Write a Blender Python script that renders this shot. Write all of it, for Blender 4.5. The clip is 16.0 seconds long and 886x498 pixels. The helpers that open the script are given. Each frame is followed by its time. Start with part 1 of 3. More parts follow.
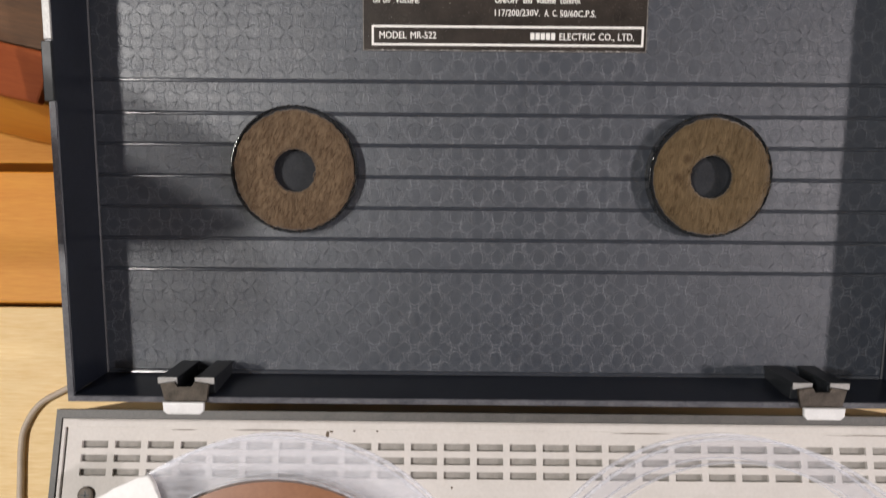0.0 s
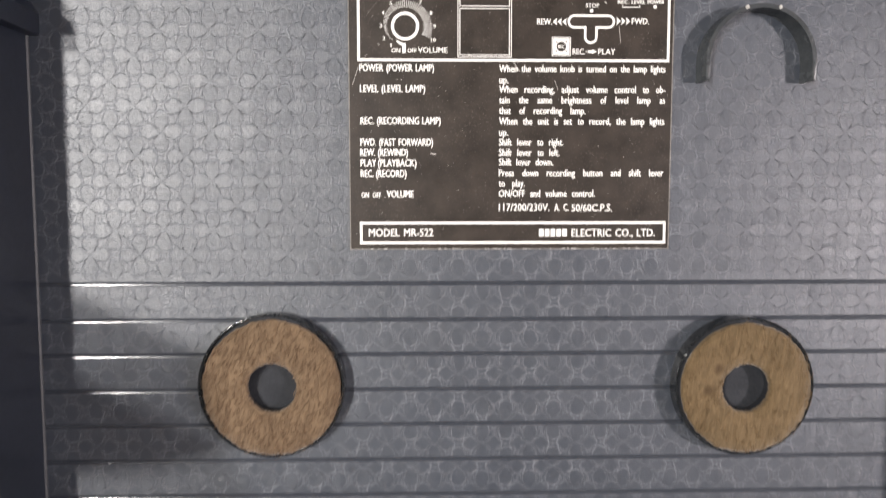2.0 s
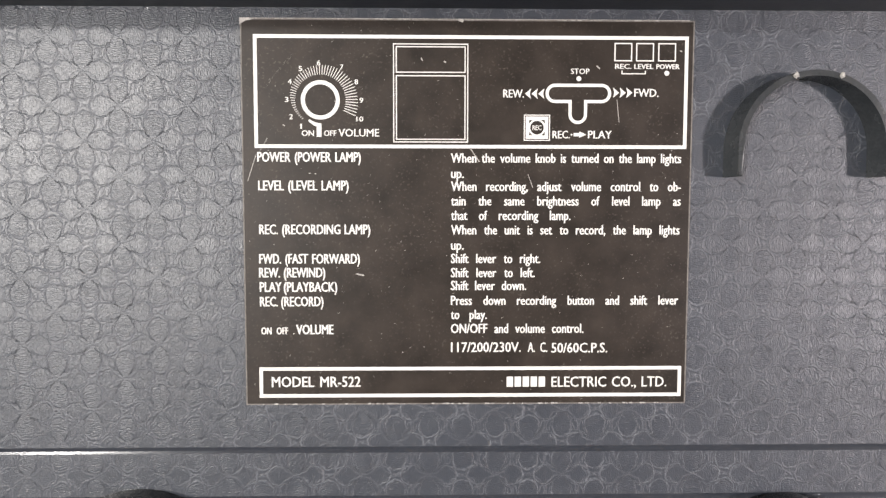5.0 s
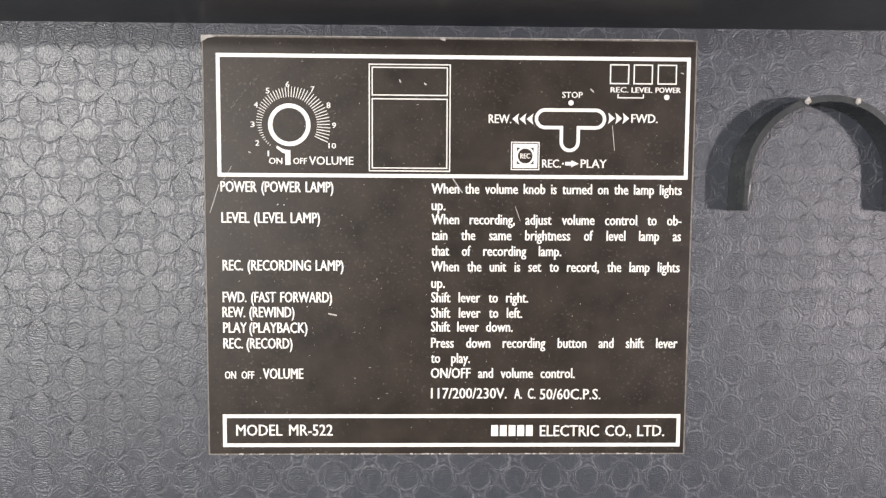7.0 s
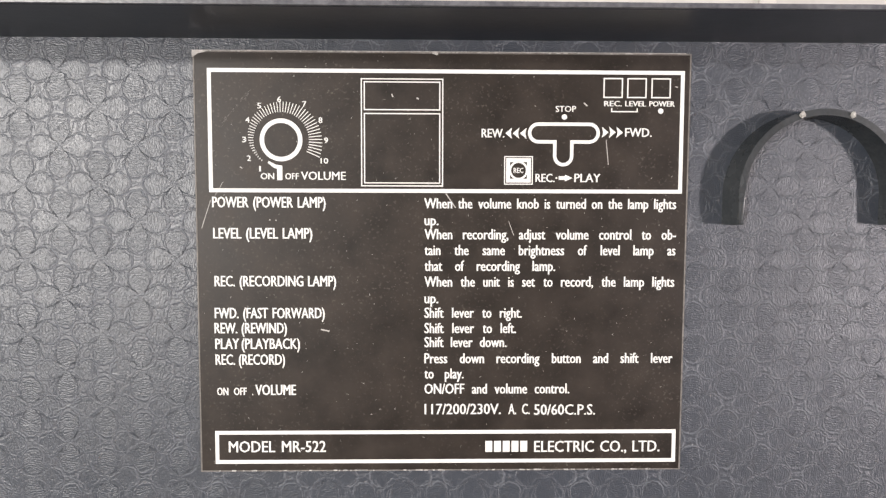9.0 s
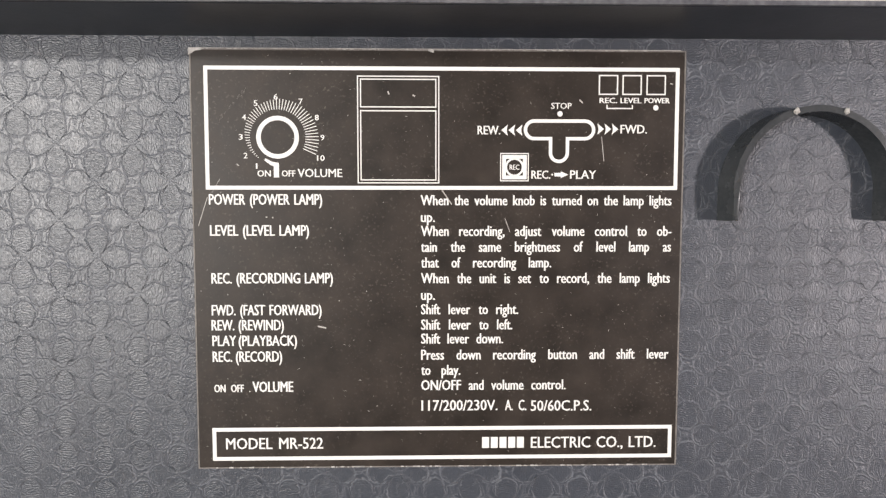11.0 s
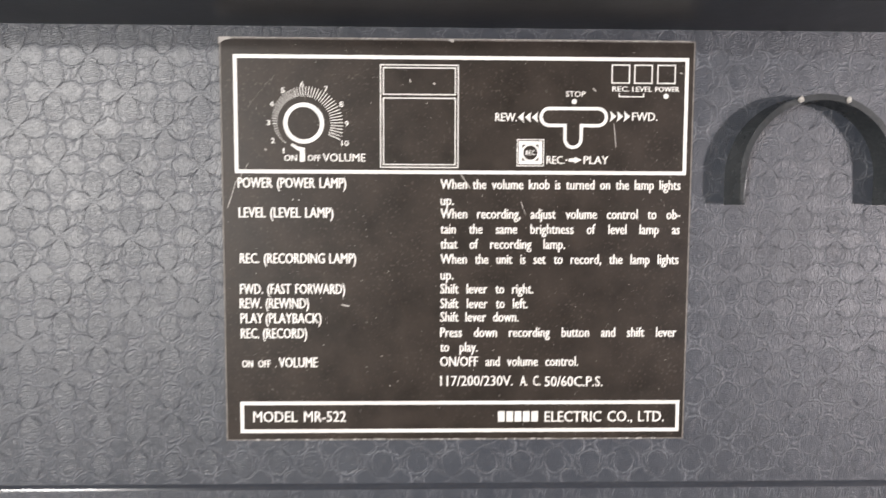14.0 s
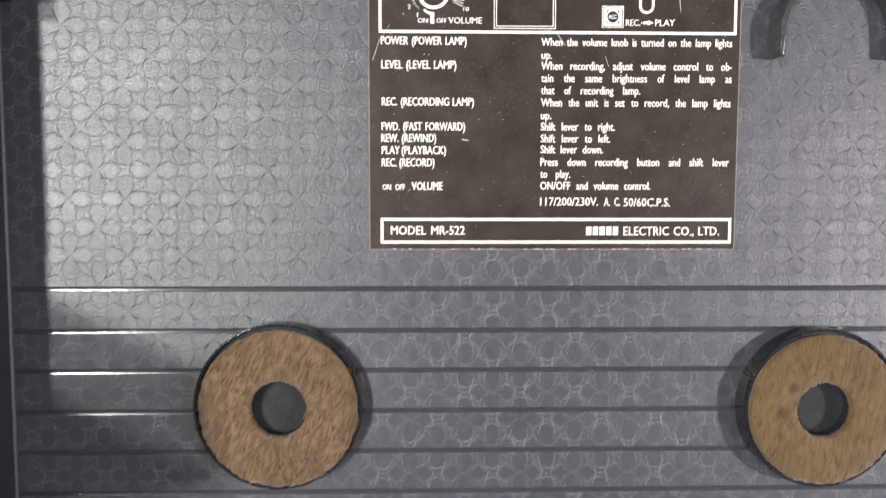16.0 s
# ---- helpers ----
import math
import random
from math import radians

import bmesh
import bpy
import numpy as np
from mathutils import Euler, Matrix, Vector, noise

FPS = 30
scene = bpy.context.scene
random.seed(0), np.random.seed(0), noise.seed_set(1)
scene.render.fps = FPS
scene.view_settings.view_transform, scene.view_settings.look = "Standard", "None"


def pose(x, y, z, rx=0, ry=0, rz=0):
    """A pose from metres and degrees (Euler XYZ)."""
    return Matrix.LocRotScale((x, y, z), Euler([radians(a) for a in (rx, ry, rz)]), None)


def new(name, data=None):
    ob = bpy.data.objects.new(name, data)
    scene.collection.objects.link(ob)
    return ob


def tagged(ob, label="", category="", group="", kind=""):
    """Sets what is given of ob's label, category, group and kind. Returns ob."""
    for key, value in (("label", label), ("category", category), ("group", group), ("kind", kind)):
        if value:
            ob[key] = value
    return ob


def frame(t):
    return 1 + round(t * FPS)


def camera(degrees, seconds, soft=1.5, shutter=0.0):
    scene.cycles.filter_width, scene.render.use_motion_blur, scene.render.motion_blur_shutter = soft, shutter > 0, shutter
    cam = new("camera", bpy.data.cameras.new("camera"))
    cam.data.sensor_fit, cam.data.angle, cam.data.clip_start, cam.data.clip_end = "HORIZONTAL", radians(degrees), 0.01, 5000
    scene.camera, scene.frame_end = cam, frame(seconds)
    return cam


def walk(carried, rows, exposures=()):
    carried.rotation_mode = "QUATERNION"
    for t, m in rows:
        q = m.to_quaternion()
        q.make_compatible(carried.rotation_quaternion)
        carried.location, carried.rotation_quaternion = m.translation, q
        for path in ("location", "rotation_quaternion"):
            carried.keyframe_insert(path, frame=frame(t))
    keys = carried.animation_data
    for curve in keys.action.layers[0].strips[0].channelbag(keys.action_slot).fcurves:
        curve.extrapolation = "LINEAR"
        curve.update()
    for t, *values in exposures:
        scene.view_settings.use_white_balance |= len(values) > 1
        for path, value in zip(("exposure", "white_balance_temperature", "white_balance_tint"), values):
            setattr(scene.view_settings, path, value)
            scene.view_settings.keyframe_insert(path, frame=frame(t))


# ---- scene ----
cam = camera(70.0, 16.0, soft=1.35, shutter=0.6)

# The lid's own frame: x right, y up along the lid, z out of its lined inside. The hinge line lies at HINGE,
# and the lid is opened so far that it rises at OPEN degrees behind the flat deck.
OPEN, DECK = 16.0, 0.078
HINGE = (0.0505, -0.2273, 0.0256)
LID = pose(0, 0, DECK, OPEN) @ pose(-HINGE[0], -HINGE[1], -HINGE[2])
ROWS = [
    (0, 0.0290, -0.1372, 0.2533, -6.87, 0.18, 0.48),
    (0.5, 0.0241, -0.1170, 0.2505, -7.66, -0.60, 0.52),
    (1, 0.0201, -0.1040, 0.2434, -7.16, -1.22, 0.34),
    (1.5, 0.0207, -0.0876, 0.2296, -5.88, -1.41, 0.07),
    (2, 0.0237, -0.0758, 0.2172, -3.79, -1.28, -0.07),
    (2.5, 0.0267, -0.0646, 0.2018, -3.14, -1.09, -0.11),
    (3, 0.0299, -0.0568, 0.1876, -3.25, -0.90, -0.06),
    (3.5, 0.0309, -0.0490, 0.1760, -3.38, -1.25, -0.10),
    (4, 0.0354, -0.0468, 0.1681, -3.26, -1.12, -0.12),
    (6.5, 0.0468, -0.0354, 0.1449, -3.37, -0.92, 0.36),
    (7, 0.0475, -0.0341, 0.1433, -3.51, -1.06, 0.32),
    (7.5, 0.0487, -0.0320, 0.1435, -3.61, -0.95, 0.31),
    (8, 0.0486, -0.0325, 0.1429, -3.36, -1.00, 0.26),
    (8.5, 0.0490, -0.0304, 0.1427, -3.44, -0.99, 0.20),
    (9, 0.0491, -0.0309, 0.1423, -3.45, -1.05, 0.15),
    (11.5, 0.0495, -0.0320, 0.1429, -3.39, -1.37, 0.00),
    (12, 0.0489, -0.0324, 0.1425, -3.48, -1.52, -0.03),
    (12.5, 0.0491, -0.0323, 0.1427, -3.33, -1.45, -0.11),
    (13, 0.0489, -0.0326, 0.1426, -3.28, -1.44, -0.03),
    (13.5, 0.0488, -0.0320, 0.1451, -3.60, -1.32, 0.13),
    (14, 0.0448, -0.0347, 0.1492, -3.75, -1.29, 0.20),
    (14.5, 0.0338, -0.0445, 0.1569, -3.84, -1.40, 0.39),
    (15, 0.0290, -0.0550, 0.1666, -3.34, -1.02, 0.47),
    (15.5, 0.0215, -0.0685, 0.1782, -3.00, -1.34, 0.30),
    (16, 0.0145, -0.0790, 0.1889, -3.36, -1.28, 0.05),
]
walk(cam, [(t, LID @ pose(x, y, z, rx, ry, rz)) for t, x, y, z, rx, ry, rz in ROWS],
     [(0.0, -0.62), (0.5, -0.34), (1.0, -0.05), (1.5, 0.22), (2.5, 0.30), (4.0, 0.15), (6.5, 0.0), (9.0, -0.02), (11.5, -0.15), (13.5, -0.12), (14.5, 0.13), (15.5, 0.20), (16.0, 0.29)])

# ---- light ----
world = bpy.data.worlds.new("world")
scene.world = world
world.use_nodes = True
world.node_tree.nodes["Background"].inputs[0].default_value = (0.9, 0.95, 1.0, 1)
world.node_tree.nodes["Background"].inputs[1].default_value = 0.21


def ceiling_lamp(x, y, z, watts, size, colour):
    """A lamp on the ceiling, shining down."""
    data = bpy.data.lights.new("ceiling_lamp", "AREA")
    data.shape, data.size, data.size_y, data.energy, data.color = "RECTANGLE", size, size, watts, colour
    ob = new("ceiling_lamp", data)
    ob.matrix_world = pose(x, y, z)
    return ob


ceiling_lamp(-1.08, 0.15, 1.85, 25, 0.13, (1.0, 0.96, 0.92))
ceiling_lamp(-1.10, -0.32, 1.85, 34, 0.13, (1.0, 0.96, 0.92))
ceiling_lamp(2.15, -0.45, 1.85, 88, 0.18, (1.0, 0.91, 0.92))


# ---- materials ----
class Nodes:
    """A short way to write node materials."""

    def __init__(self, name, colour, rough=0.5, metal=0.0):
        self.mat = bpy.data.materials.new(name)
        self.mat.use_nodes = True
        self.tree = self.mat.node_tree
        self.bsdf = self.tree.nodes["Principled BSDF"]
        self.set("Base Color", (*colour, 1))
        self.set("Roughness", rough)
        self.set("Metallic", metal)

    def set(self, key, value):
        self.put(self.bsdf.inputs[key], value)

    def put(self, socket, value):
        if isinstance(value, bpy.types.NodeSocket):
            self.tree.links.new(value, socket)
        else:
            socket.default_value = value

    def node(self, kind, **inputs):
        n = self.tree.nodes.new(kind)
        for key, value in inputs.items():
            self.put(n.inputs[key.replace("_", " ")], value)
        return n

    def math(self, op, a, b=0.0, c=0.0):
        n = self.tree.nodes.new("ShaderNodeMath")
        n.operation = op
        for i, v in enumerate((a, b, c)):
            self.put(n.inputs[i], v)
        return n.outputs[0]

    def place(self):
        return self.tree.nodes.new("ShaderNodeTexCoord").outputs["Object"]

    def stretched(self, place, scale):
        return self.node("ShaderNodeMapping", Vector=place, Scale=scale).outputs[0]

    def noise(self, place, scale, detail=3.0, rough=0.5):
        return self.node("ShaderNodeTexNoise", Vector=place, Scale=scale, Detail=detail, Roughness=rough).outputs["Fac"]

    def ramp(self, fac, *stops):
        n = self.tree.nodes.new("ShaderNodeValToRGB")
        self.put(n.inputs[0], fac)
        while len(n.color_ramp.elements) < len(stops):
            n.color_ramp.elements.new(0.5)
        for e, (at, value) in zip(n.color_ramp.elements, stops):
            e.position = at
            e.color = (*value, 1) if isinstance(value, tuple) else (value, value, value, 1)
        return n.outputs[0]

    def mix(self, fac, a, b):
        n = self.tree.nodes.new("ShaderNodeMix")
        n.data_type = "RGBA"
        for socket, v in ((n.inputs[0], fac), (n.inputs[6], a), (n.inputs[7], b)):
            self.put(socket, (*v, 1) if isinstance(v, tuple) and len(v) == 3 else v)
        return n.outputs[2]

    def bump(self, height, distance, strength=1.0):
        self.set("Normal", self.node("ShaderNodeBump", Height=height, Distance=distance, Strength=strength).outputs[0])


def speckled(name, dark, light, scale, rough=(0.4, 0.6), metal=0.0, bump=0.0, stretch=(1, 1, 1)):
    """Two close tones mixed at two scales, with uneven gloss and fine relief."""
    m = Nodes(name, dark, 0.5, metal)
    p = m.stretched(m.place(), stretch)
    coarse, fine = m.noise(p, scale, 4, 0.6), m.noise(p, scale * 9, 3, 0.6)
    fac = m.math("MULTIPLY_ADD", fine, 0.5, m.math("MULTIPLY", coarse, 0.5))
    m.set("Base Color", m.mix(m.ramp(fac, (0.35, 0.0), (0.65, 1.0)), dark, light))
    m.set("Roughness", m.math("MULTIPLY_ADD", coarse, rough[1] - rough[0], rough[0]))
    if bump:
        m.bump(fine, bump)
    return m.mat


def vinyl():
    """Dark blue-grey embossed leathercloth: a lattice of ringed roundels with fine hatching, over a crinkled grain."""
    m = Nodes("embossed_vinyl", (0.05, 0.055, 0.07))
    p = m.place()
    wob = m.node("ShaderNodeTexNoise", Vector=p, Scale=520.0, Detail=4.0, Roughness=0.65)
    moved = m.node("ShaderNodeVectorMath", Vector=p)
    moved.operation = "MULTIPLY_ADD"
    m.put(moved.inputs[0], wob.outputs["Color"])
    moved.inputs[1].default_value = (0.0019, 0.0019, 0)
    m.put(moved.inputs[2], p)
    xyz = m.node("ShaderNodeSeparateXYZ", Vector=moved.outputs[0])
    cell = 1 / 0.00835
    u = m.math("MULTIPLY_ADD", xyz.outputs[0], cell, 0.838)
    v = m.math("MULTIPLY_ADD", xyz.outputs[1], cell, 0.898)
    a = m.math("MULTIPLY", m.math("ADD", u, v), 0.5)
    b = m.math("MULTIPLY", m.math("SUBTRACT", u, v), 0.5)
    a = m.math("SUBTRACT", a, m.math("ROUND", a))
    b = m.math("SUBTRACT", b, m.math("ROUND", b))
    x, y = m.math("ABSOLUTE", m.math("ADD", a, b)), m.math("ABSOLUTE", m.math("SUBTRACT", a, b))

    def away(px, py):
        dx, dy = m.math("SUBTRACT", x, px), m.math("SUBTRACT", y, py)
        return m.math("SQRT", m.math("ADD", m.math("MULTIPLY", dx, dx), m.math("MULTIPLY", dy, dy)))

    def ridge(value, at, width):
        off = m.math("DIVIDE", m.math("SUBTRACT", value, at), width)
        return m.math("MAXIMUM", m.math("SUBTRACT", 1.0, m.math("MULTIPLY", off, off)), 0.0)

    up = m.math("MINIMUM", away(0, 0.5), away(1, 0.5))
    # four leaves round each knot of the lattice, pointed at the knot
    r0, r1 = away(0, 0), away(1, 1)
    second = m.math("LESS_THAN", r1, r0)
    r = m.math("MINIMUM", r0, r1)
    nx = m.math("MULTIPLY_ADD", second, m.math("MULTIPLY_ADD", x, -2.0, 1.0), x)
    ny = m.math("MULTIPLY_ADD", second, m.math("MULTIPLY_ADD", y, -2.0, 1.0), y)
    r2 = m.math("MAXIMUM", m.math("MULTIPLY", r, r), 0.0004)
    turn = m.math("DIVIDE", m.math("SUBTRACT", m.math("MULTIPLY", nx, nx), m.math("MULTIPLY", ny, ny)), r2)
    leaf = m.math("SUBTRACT", r, m.math("MULTIPLY", m.math("SQRT", m.math("ABSOLUTE", turn)), 0.84))
    lying = m.math("GREATER_THAN", turn, 0.0)
    inside = m.math("LESS_THAN", leaf, -0.05)
    rough = m.ramp(m.noise(p, 900.0, 3, 0.7), (0.33, 0.15), (0.58, 1.0))
    lip = m.math("MAXIMUM", ridge(leaf, 0.0, 0.033), m.math("MULTIPLY", ridge(leaf, 0.15, 0.033), 0.85))
    lip = m.math("MAXIMUM", lip, m.math("MULTIPLY", ridge(up, 0.47, 0.028), 0.5))
    crest, lip = lip, m.math("MULTIPLY", lip, rough)
    cut = m.math("MAXIMUM", m.math("MULTIPLY", ridge(leaf, 0.075, 0.04), 0.8), ridge(leaf, -0.06, 0.035))
    ring = m.math("SUBTRACT", m.math("MULTIPLY", lip, 0.54), m.math("MULTIPLY", cut, 0.10))
    hatch = m.math("SINE", m.math("MULTIPLY", r, 104.0))
    hatch = m.math("MULTIPLY", m.math("MULTIPLY", hatch, inside), m.math("MULTIPLY_ADD", lying, -0.03, 0.095))
    dome = m.math("MULTIPLY", m.math("MULTIPLY", up, up), -0.2)
    worn = m.ramp(m.noise(p, 110.0, 3), (0.36, 0.7), (0.62, 1.0))
    worn = m.math("MULTIPLY", worn, m.ramp(m.noise(p, 17.0, 2), (0.36, 0.7), (0.62, 1.0)))
    plain = m.math("MULTIPLY", inside, lying)
    grain = m.noise(p, 2300.0, 2, 0.6)
    fine = m.noise(m.stretched(p, (1.0, 0.55, 1.0)), 900.0, 3, 0.75)
    high = m.math("MULTIPLY", m.math("ADD", m.math("ADD", ring, dome), hatch), worn)
    speck = m.math("ADD", m.math("MULTIPLY", grain, 0.38), m.math("MULTIPLY", fine, 0.60))
    high = m.math("ADD", high, m.math("MULTIPLY", speck, m.math("MULTIPLY_ADD", plain, -0.1, 1.0)))
    m.bump(high, 0.00019, 1.0)
    cloud = m.noise(p, 26.0, 4, 0.6)
    ground = m.mix(m.ramp(cloud, (0.3, 0.0), (0.7, 1.0)), (0.024, 0.030, 0.042), (0.032, 0.039, 0.053))
    m.set("Base Color", m.mix(m.math("MULTIPLY", m.math("MULTIPLY", crest, rough), m.math("MULTIPLY", worn, 0.75)), ground, (0.150, 0.160, 0.184)))
    gloss = m.math("MULTIPLY_ADD", m.noise(p, 45.0, 4), 0.16, 0.315)
    m.set("Roughness", m.math("MULTIPLY_ADD", crest, 0.08, gloss))
    m.set("Specular IOR Level", 0.85)
    return m.mat


VINYL = vinyl()
NAVY = speckled("navy_plastic", (0.007, 0.009, 0.015), (0.013, 0.016, 0.025), 60, (0.25, 0.4), bump=0.00003)
EDGE = speckled("worn_grey_edge", (0.05, 0.052, 0.062), (0.15, 0.15, 0.165), 120, (0.25, 0.4), bump=0.00005)
BLACK = speckled("black_plastic", (0.010, 0.012, 0.014), (0.026, 0.028, 0.032), 150, (0.3, 0.5), bump=0.00003)


def felt(name, dark, light, tilt, spots=()):
    """Matted brown felt whose fibres lie one way, with stains."""
    m = Nodes(name, dark, 0.95)
    p = m.place()
    laid = m.stretched(m.node("ShaderNodeMapping", Vector=p, Rotation=(0, 0, radians(-tilt))).outputs[0], (0.2, 1.0, 1.0))
    strand, tuft, patch = m.noise(laid, 1500.0, 3, 0.65), m.noise(laid, 420.0, 3, 0.6), m.noise(p, 90.0, 3, 0.55)
    fac = m.math("ADD", m.math("MULTIPLY_ADD", strand, 0.45, m.math("MULTIPLY", tuft, 0.30)), m.math("MULTIPLY", patch, 0.25))
    colour = m.mix(m.ramp(fac, (0.34, 0.0), (0.64, 1.0)), dark, light)
    for sx, sy, size in spots:
        off = m.node("ShaderNodeVectorMath", Vector=p)
        off.operation = "DISTANCE"
        off.inputs[1].default_value = (sx, sy, 0.0066)
        ragged = m.math("MULTIPLY_ADD", tuft, size * 1.4, m.math("SUBTRACT", off.outputs["Value"], size * 0.7))
        colour = m.mix(m.ramp(m.math("DIVIDE", ragged, size), (0.3, 0.6), (1.0, 0.0)), colour, (0.04, 0.022, 0.010))
    m.set("Base Color", colour)
    m.set("Sheen Weight", 0.25)
    m.set("Specular IOR Level", 0.15)
    m.bump(m.math("ADD", m.math("MULTIPLY", strand, 0.5), tuft), 0.0003)
    return m.mat


def fibre(name, dark, light):
    """Single loose felt fibres, each of its own tone."""
    m = Nodes(name, dark, 0.9)
    tone = m.tree.nodes.new("ShaderNodeNewGeometry").outputs["Random Per Island"]
    m.set("Base Color", m.mix(tone, dark, light))
    m.set("Specular IOR Level", 0.15)
    return m.mat


FELT_DARK = felt("red_brown_felt", (0.088, 0.058, 0.035), (0.176, 0.121, 0.073), 68)
FELT = felt("brown_felt", (0.070, 0.047, 0.023), (0.152, 0.104, 0.055), 80, ((0.1198, -0.1388, 0.0030), (0.1227, -0.1310, 0.0026)))
FIBRE_DARK = fibre("red_brown_fibres", (0.08, 0.050, 0.031), (0.21, 0.142, 0.090))
FIBRE = fibre("brown_fibres", (0.075, 0.047, 0.023), (0.17, 0.115, 0.063))


def card():
    """Brown-black printed card with rubbed patches and pale specks."""
    m = Nodes("brown_black_card", (0.01, 0.01, 0.01), 0.45)
    p = m.place()
    patch = m.noise(p, 120.0, 4, 0.65)
    specks = m.ramp(m.noise(p, 1500.0, 2, 0.6), (0.60, 0.0), (0.70, 1.0))
    rubbed = m.ramp(m.noise(p, 55.0, 3, 0.6), (0.38, 0.08), (0.66, 0.85))
    base = m.mix(m.ramp(patch, (0.3, 0.0), (0.7, 1.0)), (0.0135, 0.0100, 0.0077), (0.034, 0.0258, 0.0204))
    m.set("Base Color", m.mix(m.math("MULTIPLY", specks, rubbed), base, (0.085, 0.072, 0.060)))
    m.set("Roughness", m.math("MULTIPLY_ADD", patch, 0.2, 0.36))
    m.bump(m.noise(p, 900.0, 3), 0.00002)
    return m.mat


CARD = card()
RIM = speckled("glossy_black_plastic", (0.008, 0.010, 0.012), (0.018, 0.020, 0.023), 150, (0.07, 0.13))
SATIN = speckled("satin_black_plastic", (0.024, 0.028, 0.031), (0.046, 0.050, 0.054), 150, (0.2, 0.32), bump=0.00001)
INK = speckled("white_ink", (0.74, 0.73, 0.70), (0.84, 0.83, 0.80), 400, (0.5, 0.6))
GROOVE = speckled("smooth_pressed_groove", (0.027, 0.031, 0.040), (0.036, 0.041, 0.051), 90, (0.13, 0.2))
BEAD = speckled("glossy_piping", (0.012, 0.013, 0.018), (0.026, 0.028, 0.034), 200, (0.45, 0.6))
WORN = speckled("worn_card_edge", (0.10, 0.09, 0.08), (0.26, 0.24, 0.22), 500, (0.5, 0.7))
SCRATCH = speckled("pale_scuffs", (0.30, 0.28, 0.26), (0.62, 0.60, 0.57), 700, (0.5, 0.7))
CUP = speckled("dark_grey_plastic", (0.018, 0.0195, 0.023), (0.032, 0.034, 0.039), 150, (0.45, 0.6), bump=0.00003)
MESH = speckled("grey_backing_cloth", (0.24, 0.225, 0.205), (0.35, 0.33, 0.305), 300, (0.7, 0.9))
GRIME = speckled("brown_grime", (0.06, 0.045, 0.03), (0.16, 0.12, 0.085), 900, (0.7, 0.9))
WHITE = speckled("white_plastic", (0.72, 0.71, 0.70), (0.80, 0.79, 0.78), 60, (0.3, 0.45))
STEEL = speckled("bright_plated_steel", (0.70, 0.70, 0.70), (0.85, 0.85, 0.85), 200, (0.35, 0.5), metal=0.25)
TRIM = speckled("pale_worn_metal", (0.24, 0.235, 0.23), (0.42, 0.41, 0.40), 160, (0.35, 0.5), metal=0.2, bump=0.00003)
DULL = speckled("dirty_brown_steel", (0.035, 0.029, 0.024), (0.13, 0.11, 0.09), 300, (0.4, 0.6), metal=0.6, bump=0.00004)
CREAM = speckled("cream_white_plastic", (0.56, 0.53, 0.50), (0.63, 0.60, 0.57), 90, (0.55, 0.7), bump=0.00002)
GREY = speckled("grey_plastic", (0.062, 0.060, 0.058), (0.11, 0.105, 0.098), 160, (0.45, 0.6), bump=0.00004)
PALE = speckled("pale_grey_paint", (0.50, 0.48, 0.46), (0.58, 0.56, 0.54), 30, (0.45, 0.6), bump=0.00003)
PINE = speckled("pale_pine", (0.72, 0.48, 0.19), (0.86, 0.65, 0.34), 9, (0.4, 0.55), bump=0.00005, stretch=(1, 9, 9))
HONEY = speckled("honey_wood", (0.62, 0.245, 0.026), (0.72, 0.335, 0.050), 9, (0.45, 0.6), bump=0.00005, stretch=(1, 9, 9))
RED = speckled("red_brown_wood", (0.30, 0.062, 0.014), (0.40, 0.095, 0.024), 14, (0.6, 0.75), bump=0.00005, stretch=(1, 8, 8))
DARKWOOD = speckled("dark_brown_wood", (0.075, 0.034, 0.013), (0.13, 0.06, 0.024), 14, (0.6, 0.75), bump=0.00005, stretch=(1, 8, 8))
CORD = speckled("grey_brown_rubber", (0.44, 0.36, 0.28), (0.54, 0.45, 0.36), 200, (0.45, 0.6))
TAPE = speckled("brown_tape", (0.21, 0.085, 0.036), (0.28, 0.122, 0.056), 60, (0.25, 0.4))
PLASTER = speckled("pale_plaster", (0.70, 0.695, 0.685), (0.77, 0.765, 0.755), 3, (0.8, 0.95))
CARPET = speckled("grey_floor", (0.16, 0.15, 0.14), (0.22, 0.21, 0.2), 20, (0.8, 0.95))

for m_ in (CARD, BLACK, CREAM, WHITE, HONEY, PINE, RED):
    m_.node_tree.nodes["Principled BSDF"].inputs["Specular IOR Level"].default_value = 0.3
CARD.node_tree.nodes["Principled BSDF"].inputs["Specular IOR Level"].default_value = 0.32
CUP.node_tree.nodes["Principled BSDF"].inputs["Specular IOR Level"].default_value = 0.12


